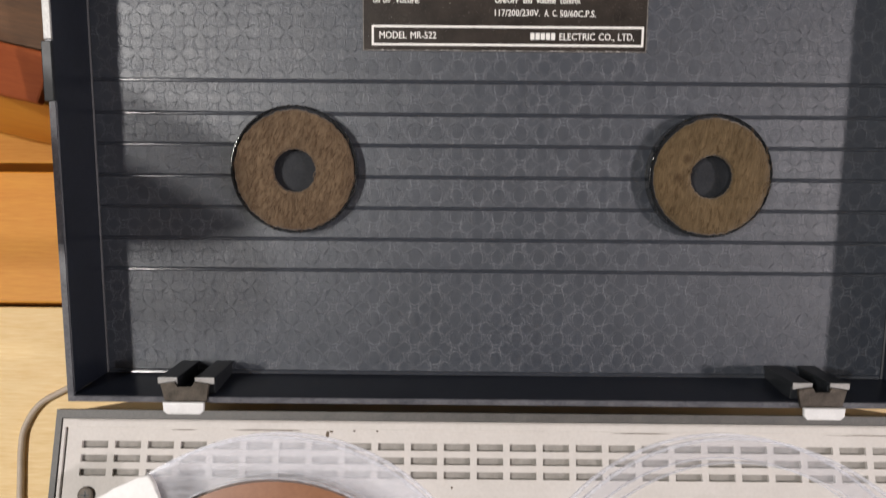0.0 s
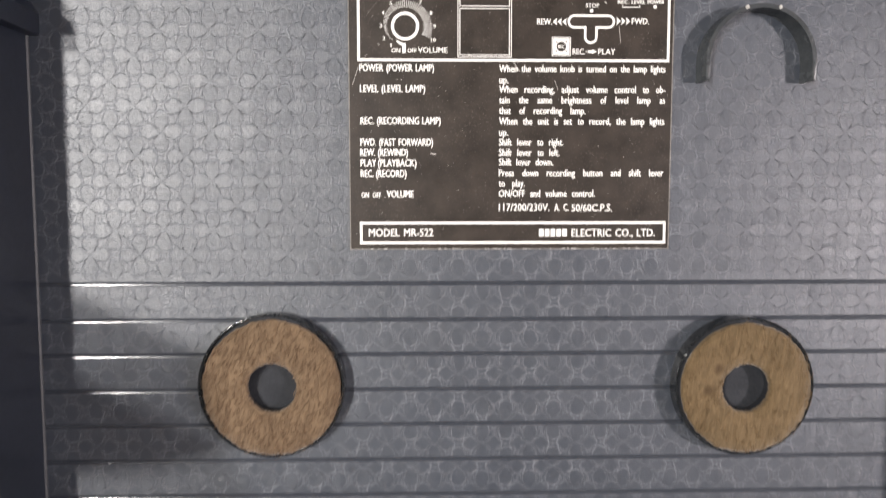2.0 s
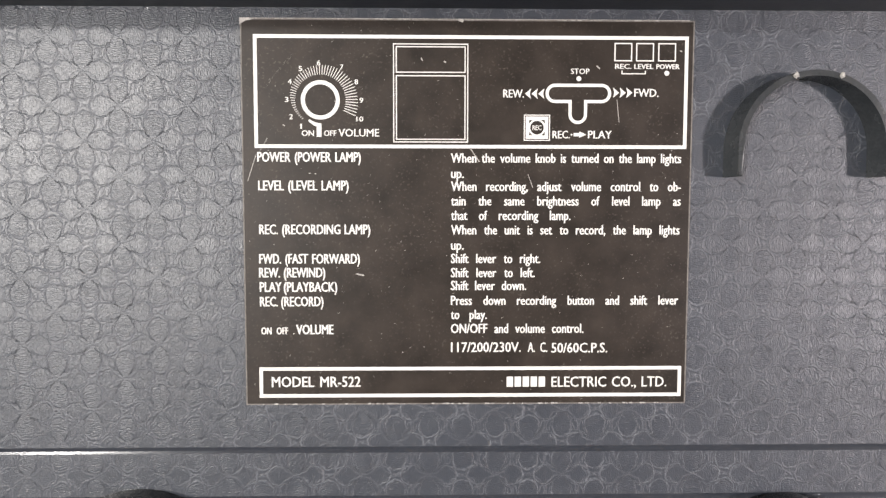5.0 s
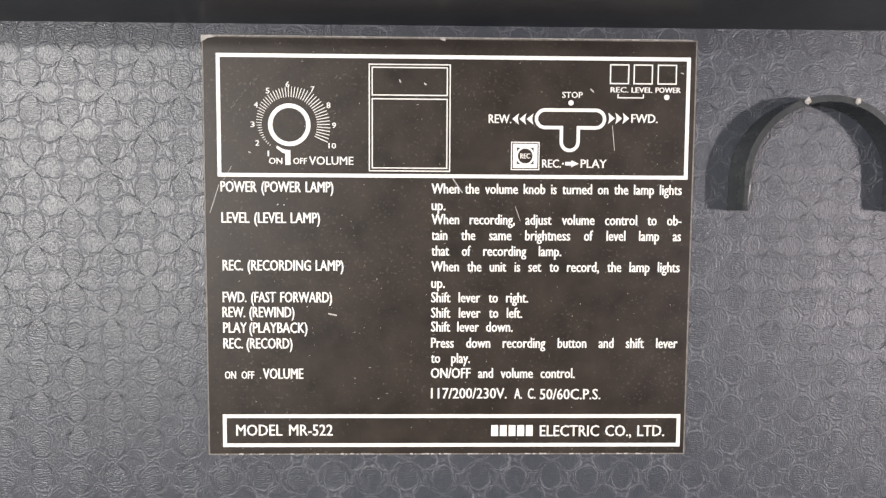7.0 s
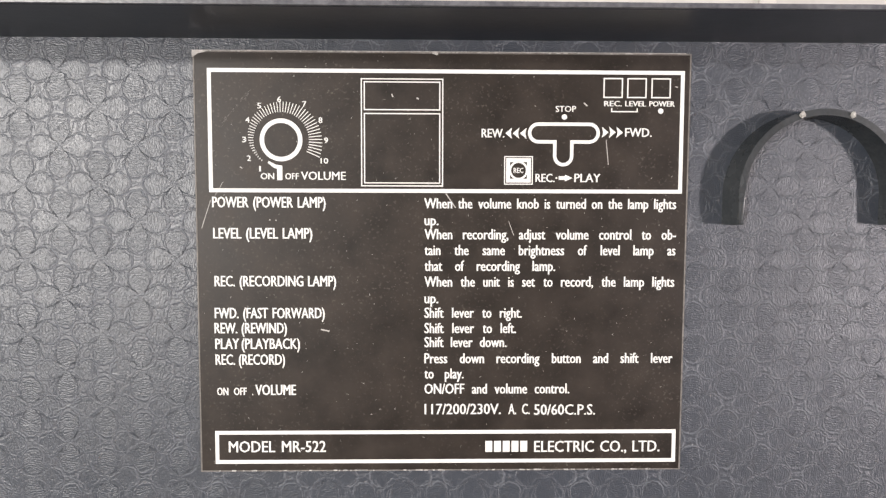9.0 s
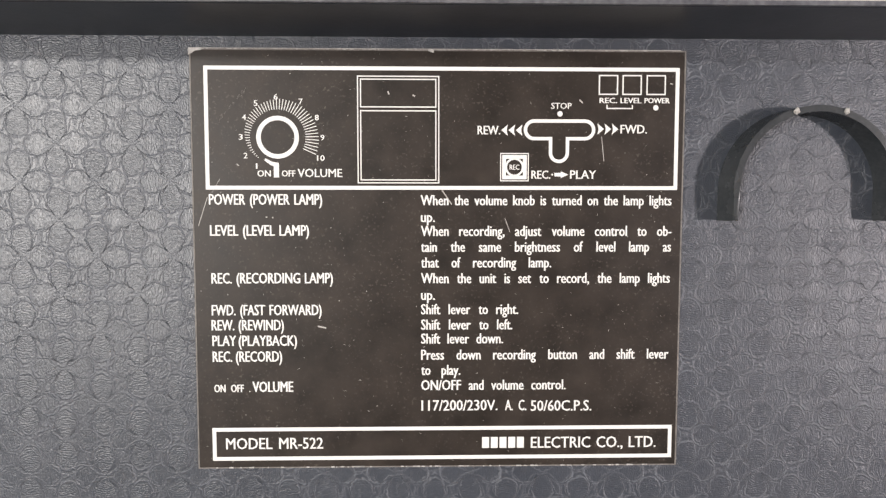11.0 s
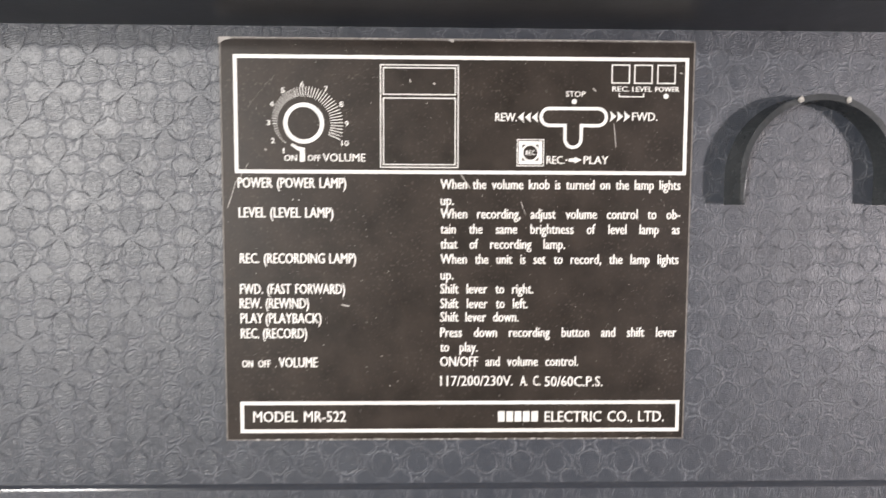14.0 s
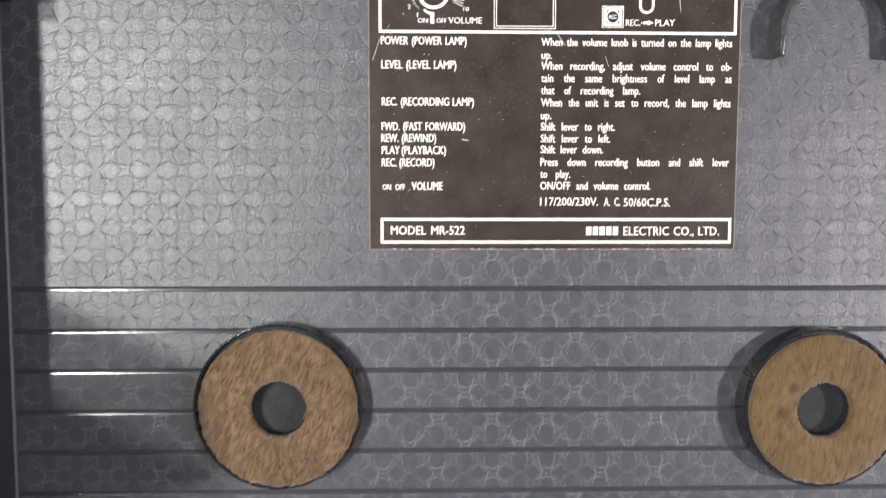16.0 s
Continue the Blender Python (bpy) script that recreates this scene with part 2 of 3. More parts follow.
def clear(name, veil, rough):
    """Thin clear plastic: mostly let through, with a gloss and a scratched veil whose grey also stands in for
    reflections.
    """
    m = Nodes(name, (0.66, 0.67, 0.71), 0.12)
    p = m.place()
    lines = m.noise(m.stretched(p, (1, 7, 1)), 160.0, 4, 0.7)
    m.set("Roughness", m.math("MULTIPLY_ADD", lines, 0.2, rough))
    through_ = m.node("ShaderNodeBsdfTransparent", Color=(0.97, 0.97, 0.98, 1))
    mixed = m.node("ShaderNodeMixShader")
    m.put(mixed.inputs[0], m.ramp(lines, (0.3, veil * 0.5), (0.75, veil * 1.6)))
    m.put(mixed.inputs[1], through_.outputs[0])
    m.put(mixed.inputs[2], m.bsdf.outputs[0])
    m.put(m.tree.nodes["Material Output"].inputs[0], mixed.outputs[0])
    return m.mat


CLEAR = clear("clear_plastic", 0.06, 0.06)
HAZY = clear("scratched_clear_plastic", 0.20, 0.05)
BRIGHT = clear("moulded_clear_edge", 0.36, 0.03)


# ---- building ----
def part(name, bm, material, parent=None, label="", m=None):
    """One mesh object under a thing or under a part of it; m: its pose within the parent."""
    data = bpy.data.meshes.new(name)
    bmesh.ops.recalc_face_normals(bm, faces=bm.faces)
    bm.to_mesh(data)
    bm.free()
    data.materials.append(material)
    ob = new(name, data)
    ob.parent = parent
    if m is not None:
        ob.matrix_basis = m
    return tagged(ob, label)


def thing(name, label, category, kind="", group="", at=(0, 0, 0)):
    ob = new(name)
    ob.empty_display_size = 0.02
    ob.location = at
    return tagged(ob, label, category, group, kind)


def smooth(ob, degrees=40):
    for f in ob.data.polygons:
        f.use_smooth = True
    edges = bmesh.new()
    edges.from_mesh(ob.data)
    for e in edges.edges:
        e.smooth = len(e.link_faces) < 2 or e.calc_face_angle(0) < radians(degrees)
    edges.to_mesh(ob.data)
    edges.free()
    return ob


def box(x0, x1, y0, y1, z0, z1, bevel=0.0, bm=None, segments=2):
    bm = bm or bmesh.new()
    made = bmesh.ops.create_cube(bm, size=1, matrix=Matrix.LocRotScale(((x0 + x1) / 2, (y0 + y1) / 2, (z0 + z1) / 2), None, (x1 - x0, y1 - y0, z1 - z0)))
    if bevel:
        bmesh.ops.bevel(bm, geom=list({e for v in made["verts"] for e in v.link_edges}), offset=bevel, segments=segments, affect="EDGES", profile=0.5)
    return bm


def prism(outline, z0, z1, bm=None, bevel=0.0):
    """An outline of (x, y) raised from z0 to z1."""
    bm = bm or bmesh.new()
    low = [bm.verts.new((x, y, z0)) for x, y in outline]
    top = [bm.verts.new((x, y, z1)) for x, y in outline]
    n = len(outline)
    bm.faces.new(low[::-1])
    cap = bm.faces.new(top)
    for i in range(n):
        bm.faces.new((low[i], low[(i + 1) % n], top[(i + 1) % n], top[i]))
    if bevel:
        bmesh.ops.bevel(bm, geom=list(cap.edges), offset=bevel, segments=2, affect="EDGES", profile=0.5)
    return bm


def band(inner, outer, z0, z1, bm=None):
    """A flat band between two outlines of as many points, closed, from z0 to z1."""
    bm = bm or bmesh.new()
    n = len(inner)
    ring = [[bm.verts.new((x, y, z)) for x, y in line] for line, z in ((inner, z0), (inner, z1), (outer, z1), (outer, z0))]
    for k in range(4):
        s, t = ring[k], ring[(k + 1) % 4]
        for i in range(n):
            j = (i + 1) % n
            bm.faces.new((s[i], s[j], t[j], t[i]))
    return bm


def circle(cx, cy, r, n=48, start=0.0, turn=2 * math.pi):
    step = turn / (n if turn > 6.28 else n - 1)
    return [(cx + r * math.cos(start + step * i), cy + r * math.sin(start + step * i)) for i in range(n)]


def washer(cx, cy, r0, r1, z0, z1, n=64, wobble=0.0, bm=None):
    rnd = random.Random(int(cx * 1e5))
    shift = [1 + wobble * (rnd.random() - 0.5) for _ in range(n)]
    inner = [(cx + (x - cx) * (1 + (s - 1) * 1.5), cy + (y - cy) * (1 + (s - 1) * 1.5)) for (x, y), s in zip(circle(cx, cy, r0, n), shift)]
    outer = [(cx + (x - cx) * s, cy + (y - cy) * s) for (x, y), s in zip(circle(cx, cy, r1, n), shift[::-1])]
    return band(inner, outer, z0, z1, bm)


# ---- the room round it ----
def slab(name, size, material, label, category):
    ob = part(name, box(*size), material, None, label)
    return tagged(ob, "", category, "", "structure")


slab("floor", (-3, 3, -3, 2.5, -0.80, -0.75), CARPET, "plain grey floor of the room", "floor")
slab("ceiling", (-3, 3, -3, 2.5, 2.05, 2.10), PLASTER, "plain pale plaster ceiling", "ceiling")
slab("wall_north", (-3, 3, 2.5, 2.6, -0.75, 2.05), PLASTER, "plain pale plaster wall", "wall")
slab("wall_south", (-3, 3, -3.1, -3, -0.75, 2.05), PLASTER, "plain pale plaster wall", "wall")
slab("wall_west", (-3.1, -3, -3, 2.5, -0.75, 2.05), PLASTER, "plain pale plaster wall", "wall")
slab("wall_east", (3, 3.1, -3, 2.5, -0.75, 2.05), PLASTER, "plain pale plaster wall", "wall")

# ---- the table and what stands on it ----
table = thing("wooden_table", "pale yellow wooden table under the tape recorder", "table")
for y0, y1, mat in ((-0.60, -0.33, PINE), (-0.328, -0.14, PINE), (-0.138, 0.044, PINE), (0.046, 0.1150, HONEY), (0.1195, 0.42, HONEY), (0.422, 0.62, HONEY)):
    part("plank", box(-0.75, 0.75, y0, y1, -0.026, 0, 0.001), mat, table)
part("underframe", box(-0.68, 0.68, -0.55, 0.57, -0.10, -0.0265, 0.002), DARKWOOD, table)
for x in (-0.66, 0.60):
    for y in (-0.53, 0.49):
        part("leg", box(x, x + 0.06, y, y + 0.06, -0.75, -0.1, 0.003), DARKWOOD, table)

case = thing("equipment_case", "pale grey painted case behind the raised recorder lid", "case")
part("body", box(-0.40, 0.40, 0.2095, 0.46, 0.0, 0.1065, 0.003), PALE, case)
part("strip", box(0.0790, 0.0832, 0.2098, 0.4595, 0.1066, 0.1078, 0.0004), CREAM, case, "paler raised strip")

wood_box = thing("wooden_box", "honey-coloured wooden box with red-brown edge, beside recorder", "box")
wood_box.matrix_basis = pose(-0.1735, 0.1145, 0, 0, 0, -13)
part("body", box(-0.16, 0.0, 0.0, 0.15, 0.011, 0.094, 0.002), HONEY, wood_box)
part("front_rail", box(-0.162, 0.0008, -0.001, 0.019, 0.0945, 0.0985, 0.001), RED, wood_box, "red-brown top rail")
part("top_panel", box(-0.161, 0.0, 0.0195, 0.151, 0.0945, 0.0975, 0.001), DARKWOOD, wood_box, "dark brown top panel")
for fx in (-0.155, -0.030):
    for fy in (0.004, 0.125):
        part("foot", box(fx, fx + 0.022, fy, fy + 0.022, 0.0, 0.0108, 0.001), DARKWOOD, wood_box)


# Added out of view: its arm blocks the left lamps, shading the lid's lining.
stand = thing("shade_stand", "unseen dark stand, added so its flat arm shades the lid", "stand")
stand.matrix_basis = pose(-0.1671, 0.0800, 0)
part("arm", prism([(-0.0746, -0.0424), (-0.0162, -0.0399), (0.0049, -0.0342), (0.0095, -0.0131), (0.0, 0.0), (-0.0746, 0.0391)], 0.182, 0.190, bevel=0.001), DARKWOOD, stand)
part("rod", box(-0.235, -0.070, -0.003, 0.003, 0.1905, 0.1965, 0.001), DARKWOOD, stand)
part("post", box(-0.243, -0.2352, -0.004, 0.004, 0.0145, 0.1965, 0.001), DARKWOOD, stand)
part("base", box(-0.28, -0.20, -0.038, 0.038, 0.0, 0.0143, 0.002), DARKWOOD, stand)


def tube(points, radius, n=10):
    """A round tube through points, smoothed between them."""
    pts = [Vector(p) for p in points]
    line = []
    for k in range(len(pts) - 1):
        p0, p1, p2, p3 = pts[max(k - 1, 0)], pts[k], pts[k + 1], pts[min(k + 2, len(pts) - 1)]
        for q in range(6):
            t = q / 6
            line.append(0.5 * (2 * p1 + (p2 - p0) * t + (2 * p0 - 5 * p1 + 4 * p2 - p3) * t * t + (3 * p1 - p0 - 3 * p2 + p3) * t ** 3))
    line.append(pts[-1])
    bm = bmesh.new()
    rings = []
    for k, p in enumerate(line):
        ahead = (line[min(k + 1, len(line) - 1)] - line[max(k - 1, 0)]).normalized()
        side = ahead.cross(Vector((0, 0, 1))).normalized()
        up = side.cross(ahead)
        rings.append([bm.verts.new(p + radius * (math.cos(a) * side + math.sin(a) * up)) for a in [2 * math.pi * i / n for i in range(n)]])
    for a, b in zip(rings, rings[1:]):
        for i in range(n):
            bm.faces.new((a[i], a[(i + 1) % n], b[(i + 1) % n], b[i]))
    bm.faces.new(rings[0][::-1])
    bm.faces.new(rings[-1])
    return bm


cord_line = [(-0.150, 0.030, 0.0018), (-0.185, 0.014, 0.0018), (-0.2075, 0.0025, 0.0018), (-0.2180, -0.0040, 0.0018), (-0.2240, -0.0148, 0.0018), (-0.2247, -0.0261, 0.0018), (-0.2228, -0.0469, 0.0018), (-0.218, -0.10, 0.0018), (-0.23, -0.17, 0.0018)]
cord = smooth(part("power_cord", tube([(x - 0.0022, y, 0.0016) for x, y, z in cord_line], 0.0016), CORD, None, "grey-brown rubber power cord lying on the table"))
tagged(cord, "", "cable")

# ---- the tape recorder ----
recorder = thing("tape_recorder", "open portable reel tape recorder, dark grey lid, cream deck", "tape recorder")
WALL = 0.0225
L, R_, B, T_ = -0.1095, 0.2095, -0.2200, 0.0068


def lid_floor():
    """The lined floor of the lid, with seven pressed grooves across it."""
    profile = [(B - 0.001, 0.0)]
    for g in (0.1767, 0.1641, 0.1515, 0.1391, 0.1267, 0.1146, 0.1020):
        profile += [(-g + 0.0008 * k / 7, -0.00016 * math.cos(math.pi * k / 14)) for k in range(-7, 8)]
    profile += [(T_ + 0.001, 0.0)]
    bm = bmesh.new()
    rows = [[bm.verts.new((x, y, z)) for y, z in profile] for x in (L - 0.001, R_ + 0.001)]
    low = [[bm.verts.new((x, y, -0.0035)) for y in (profile[0][0], profile[-1][0])] for x in (L - 0.001, R_ + 0.001)]
    for i in range(len(profile) - 1):
        bm.faces.new((rows[0][i], rows[1][i], rows[1][i + 1], rows[0][i + 1]))
    bm.faces.new((low[0][0], low[0][1], low[1][1], low[1][0]))
    bm.faces.new((rows[0][0], low[0][0], low[1][0], rows[1][0]))
    bm.faces.new((rows[0][-1], rows[1][-1], low[1][1], low[0][1]))
    for k in (0, 1):
        bm.faces.new([low[k][0], *rows[k], low[k][1]])
    return bm


lining = part("lid_lining", lid_floor(), VINYL, recorder, "dark blue-grey embossed vinyl lining with pressed grooves", LID)
lining.data.materials.append(GROOVE)
for f in lining.data.polygons:
    f.material_index = int(-0.001 < f.center.z < -0.00001 and f.normal.z > 0.1)
bead = [(0.0, -0.0003), (0.0007, -0.0003), (0.0005, 0.0004), (0.0, 0.0008)]
for x, way in ((L, 1), (R_, -1)):
    bm = bmesh.new()
    ends = [[bm.verts.new((x + way * o, y, z)) for o, z in bead] for y in (B, T_)]
    for i in range(4):
        bm.faces.new((ends[0][i], ends[1][i], ends[1][(i + 1) % 4], ends[0][(i + 1) % 4]))
    part("lining_bead", bm, BEAD, recorder, "", LID)
bm = bmesh.new()
bead = [(0.0, -0.0003), (0.0016, -0.0003), (0.0015, 0.0001), (0.0011, 0.0004), (0.0006, 0.0006), (0.0, 0.0007)]
ends = [[bm.verts.new((x, B + o, z)) for o, z in bead] for x in (L + 0.001, R_ - 0.001)]
for i in range(6):
    bm.faces.new((ends[0][i], ends[1][i], ends[1][(i + 1) % 6], ends[0][(i + 1) % 6]))
smooth(part("lining_bead", bm, GROOVE, recorder, "", LID), 50)
part("lid_rim", band([(L - 0.0012, B - 0.0022), (R_ + 0.0012, B - 0.0022), (R_ + 0.0012, T_ + 0.0002), (L - 0.0012, T_ + 0.0002)], [(L - 0.0034, B - 0.0043), (R_ + 0.0034, B - 0.0043), (R_ + 0.0034, T_ + 0.0011), (L - 0.0034, T_ + 0.0011)], WALL - 0.0010, WALL + 0.0003), EDGE, recorder, "worn grey edge of the lid", LID)


def lid_wall(a, b, inward, draft, thick, name):
    """A wall from a to b along the floor's edge, leaning outward, with a rounded rim. inward points into the lid."""
    a, b, n = Vector((*a, 0)), Vector((*b, 0)), Vector((*inward, 0))
    along = (b - a).normalized()
    rim = WALL
    section = [(0, -0.0035), (0, 0.0002), (draft, rim - 0.0006), (draft + 0.0005, rim), (draft + thick - 0.0006, rim), (draft + thick, rim - 0.0008), (draft + thick + 0.0006, -0.006), (0, -0.006)]
    bm = bmesh.new()
    ends = []
    for p, s in ((a, -1), (b, 1)):
        ends.append([bm.verts.new(p - n * o + along * s * min(o, draft + thick) * 0.999 + Vector((0, 0, z))) for o, z in section])
    k = len(section)
    for i in range(k):
        j = (i + 1) % k
        bm.faces.new((ends[0][i], ends[1][i], ends[1][j], ends[0][j]))
    bm.faces.new(ends[0][::-1])
    bm.faces.new(ends[1])
    return part(name, bm, NAVY, recorder, "", LID)


lid_wall((L, B), (L, T_), (1, 0), 0.0010, 0.0022, "lid_wall")
lid_wall((R_, B), (R_, T_), (-1, 0), 0.0010, 0.0022, "lid_wall")
lid_wall((L, B), (R_, B), (0, 1), 0.0020, 0.0019, "lid_wall")
lid_wall((L, T_), (R_, T_), (0, -1), 0.0001, 0.0009, "lid_wall")
part("lid_back", box(L - 0.005, R_ + 0.005, B - 0.005, T_ + 0.0015, -0.0075, -0.0036, 0.001), NAVY, recorder, "", LID)

# the instruction label
plate = part("instruction_label", prism([(-0.0032, -0.0903), (0.1065, -0.0903), (0.1068, 0.0040), (-0.0032, 0.0040)], 0.0001, 0.0006), WORN, recorder, "brown-black printed instruction label with white lettering", LID)
part("printed_face", prism([(-0.00285, -0.0900), (0.10615, -0.0900), (0.10645, 0.00365), (-0.00285, 0.00365)], 0.0005, 0.0008, bevel=0.0001), CARD, plate)
INK_LOW, INK_TOP = 0.00079, 0.00084


def lettering(text):
    """The outline of a text as a flat mesh, one unit being the built-in font's size."""
    data = bpy.data.curves.new("lettering", "FONT")
    data.body, data.resolution_u = text, 2
    ob = bpy.data.objects.new("lettering", data)
    mesh = bpy.data.meshes.new_from_object(ob)
    bpy.data.objects.remove(ob)
    bpy.data.curves.remove(data)
    return mesh


CAP = max(v.co.y for v in lettering("H").vertices)


def word_width(text):
    xs = [v.co.x for v in lettering(text).vertices]
    return min(xs), max(xs)


def put_word(bm, text, x0, x1, y, cap, bold):
    """A word from x0 to x1 (mm) on the baseline y (mm), with capitals cap mm high; bold thickens its strokes by some mm."""
    low, high = word_width(text)
    k = (x1 - x0 - bold) / (high - low)
    for n, off in enumerate((0.0, 0.5, 1.0) if bold else (0.0,)):
        mesh = lettering(text)
        mesh.transform(Matrix.LocRotScale(((x0 - low * k + off * bold) / 1000, y / 1000, INK_TOP + n * 4e-6), None, (k / 1000, cap / CAP / 1000, 1)))
        bm.from_mesh(mesh)
        bpy.data.meshes.remove(mesh)


def text_line(text, x0, x1, y, cap, bold=0.10, narrow=None, gap=1.2):
    """A line from x0 to x1. narrow: the width factor of its letters, the gaps taking what is left; without it the gaps are given."""
    bm = bmesh.new()
    words = text.split()
    widths = [b - a for a, b in (word_width(w) for w in words)]
    if narrow is None:
        narrow = (x1 - x0 - gap * (len(words) - 1)) / sum(widths)
    elif len(words) > 1:
        gap = (x1 - x0 - narrow * sum(widths)) / (len(words) - 1)
    x = x0
    for w, wide in zip(words, widths):
        put_word(bm, w, x, x + narrow * wide, y, cap, bold)
        x += narrow * wide + gap
    part("text_line", bm, INK, plate)
    return narrow


def mm(outline):
    return [(x / 1000, y / 1000) for x, y in outline]


def ink(name, bm):
    return part(name, bm, INK, plate)


def rect(x0, y0, x1, y1):
    return [(x0, y0), (x1, y0), (x1, y1), (x0, y1)]


def frame_box(name, x0, y0, x1, y1, w, bm=None):
    """A printed frame: its outer corners, and its line's width, in mm."""
    inner, outer = rect(x0 + w, y0 - w, x1 - w, y1 + w), rect(x0, y0, x1, y1)
    made = band(mm(inner), mm(outer), INK_LOW, INK_TOP, bm)
    return made if name is None else ink(name, made)


frame_box("printed_frame", -0.1, 0.2, 105.3, -26.9, 0.85)
double = frame_box(None, 33.5, -1.8, 51.7, -25.5, 0.25)
frame_box(None, 34.15, -2.45, 51.05, -8.75, 0.25, double)
frame_box(None, 34.15, -9.35, 51.05, -24.85, 0.25, double)
ink("printed_window", double)
for x in (87.2, 92.5, 97.9):
    frame_box("printed_lamp", x, -1.4, x + 4.35, -5.8, 0.28)
frame_box("printed_frame", 0.2, -80.8, 105.25, -88.4, 0.85)
button = frame_box(None, 65.3, -18.7, 71.7, -25.0, 0.22)
frame_box(None, 65.75, -19.15, 71.25, -24.55, 0.85, button)
ink("printed_button", washer(0.0685, -0.02185, 0.00165, 0.0021, INK_LOW, INK_TOP, 40, bm=button))

# the printed volume dial
cx, cy = 15.9, -15.35
dial = washer(cx / 1000, cy / 1000, 0.00372, 0.00470, INK_LOW, INK_TOP, 64)
for i in range(51):
    a = radians(226 - i * 250 / 50)
    r0, r1 = 6.05 + 0.1 * i / 50, 6.35 + 0.9 * min(1, i / 18) + 2.0 * i / 50
    w = 0.062 + 0.025 * i / 50
    c, s_ = math.cos(a), math.sin(a)
    ink("printed_tick", prism(mm([(cx + c * r - s_ * o, cy + s_ * r + c * o) for r, o in ((r0, -w), (r1, -w), (r1, w), (r0, w))]), INK_LOW, INK_TOP))
pointer = prism(mm([(12.9, -20.4), (13.15, -20.0), (14.6, -20.75), (16.1, -21.0), (16.1, -24.2), (14.95, -24.2), (14.95, -21.7), (14.3, -21.5)]), INK_LOW, INK_TOP)
ink("printed_pointer", pointer)
ink("printed_dial", dial)
for k, (x, y) in enumerate(((11.2, -21.7), (8.8, -19.4), (7.8, -15.3), (8.6, -11.0), (11.2, -7.9), (15.6, -6.5), (21.1, -7.5), (24.6, -11.0), (25.8, -15.4), (25.4, -19.9))):
    wide = (0.35 if k == 0 else 0.9 if k < 9 else 1.7)
    text_line(str(k + 1), x - wide / 2, x + wide / 2, y - 0.6, 1.2, 0.06)
text_line("ON", 11.3, 14.3, -24.0, 1.35, 0.08)
text_line("OFF", 16.7, 19.75, -24.0, 1.35, 0.08)
text_line("VOLUME", 20.2, 30.1, -24.1, 1.8, 0.07)

# the printed lever diagram
def lever(grow):
    """The T-shaped slot's outline, grown by some mm."""
    g, r, cxl, cxr, cyl, sx, sr, sy = grow, 1.95, 72.85, 84.25, -13.55, 78.45, 1.9, -18.65
    line = [(cxl + (r + g) * math.cos(a), cyl + (r + g) * math.sin(a)) for a in [math.pi / 2 + math.pi * i / 12 for i in range(13)]]
    line += [(sx - sr - g, cyl - r - g)]
    line += [(sx + (sr + g) * math.cos(a), sy + (sr + g) * math.sin(a)) for a in [math.pi + math.pi * i / 12 for i in range(13)]]
    line += [(sx + sr + g, cyl - r - g)]
    line += [(cxr + (r + g) * math.cos(a), cyl + (r + g) * math.sin(a)) for a in [-math.pi / 2 + math.pi * i / 12 for i in range(13)]]
    return mm(line)


ink("printed_lever", band(lever(-0.38), lever(0.38), INK_LOW, INK_TOP))
for x0, way, y in ((65.5, 1, -13.65), (91.75, -1, -13.35)):
    arrows = bmesh.new()
    for i in range(3):
        tip = x0 + way * 1.62 * i
        back = tip + way * 1.5
        prism(mm([(tip, y), (back, y + 1.25), (back - way * 0.25, y + 0.3), (back - way * 0.25, y - 0.3), (back, y - 1.25)]), INK_LOW, INK_TOP, arrows)
    ink("printed_arrows", arrows)
text_line("REW.", 60.2, 65.3, -14.6, 1.9, 0.10)
text_line("FWD.", 92.2, 98.2, -14.3, 1.9, 0.10)
text_line("STOP", 76.6, 81.2, -8.9, 1.3, 0.06)
text_line("REC.", 87.4, 91.4, -7.6, 1.15, 0.10)
text_line("LEVEL", 92.1, 96.8, -7.6, 1.15, 0.10)
text_line("POWER", 97.5, 103.2, -7.6, 1.15, 0.10)
text_line("REC", 67.4, 69.6, -22.4, 1.1, 0.06)
text_line("REC.", 72.3, 76.6, -24.4, 1.8, 0.10)
text_line("PLAY", 81.0, 86.9, -24.4, 1.85, 0.10)
marks = prism(mm(circle(78.6, -10.0, 0.6, 20)), INK_LOW, INK_TOP)
prism(mm(circle(100.1, -8.6, 0.6, 20)), INK_LOW, INK_TOP, marks)
prism(mm(circle(77.0, -23.5, 0.22, 12)), INK_LOW, INK_TOP, marks)
prism(mm([(77.5, -23.1), (78.9, -23.1), (78.9, -22.75), (80.6, -23.5), (78.9, -24.25), (78.9, -23.9), (77.5, -23.9)]), INK_LOW, INK_TOP, marks)
prism(mm([(89.0, -8.0), (89.25, -8.0), (89.25, -8.65), (94.7, -8.65), (94.7, -8.0), (94.95, -8.0), (94.95, -8.9), (89.0, -8.9)]), INK_LOW, INK_TOP, marks)
ink("printed_marks", marks)

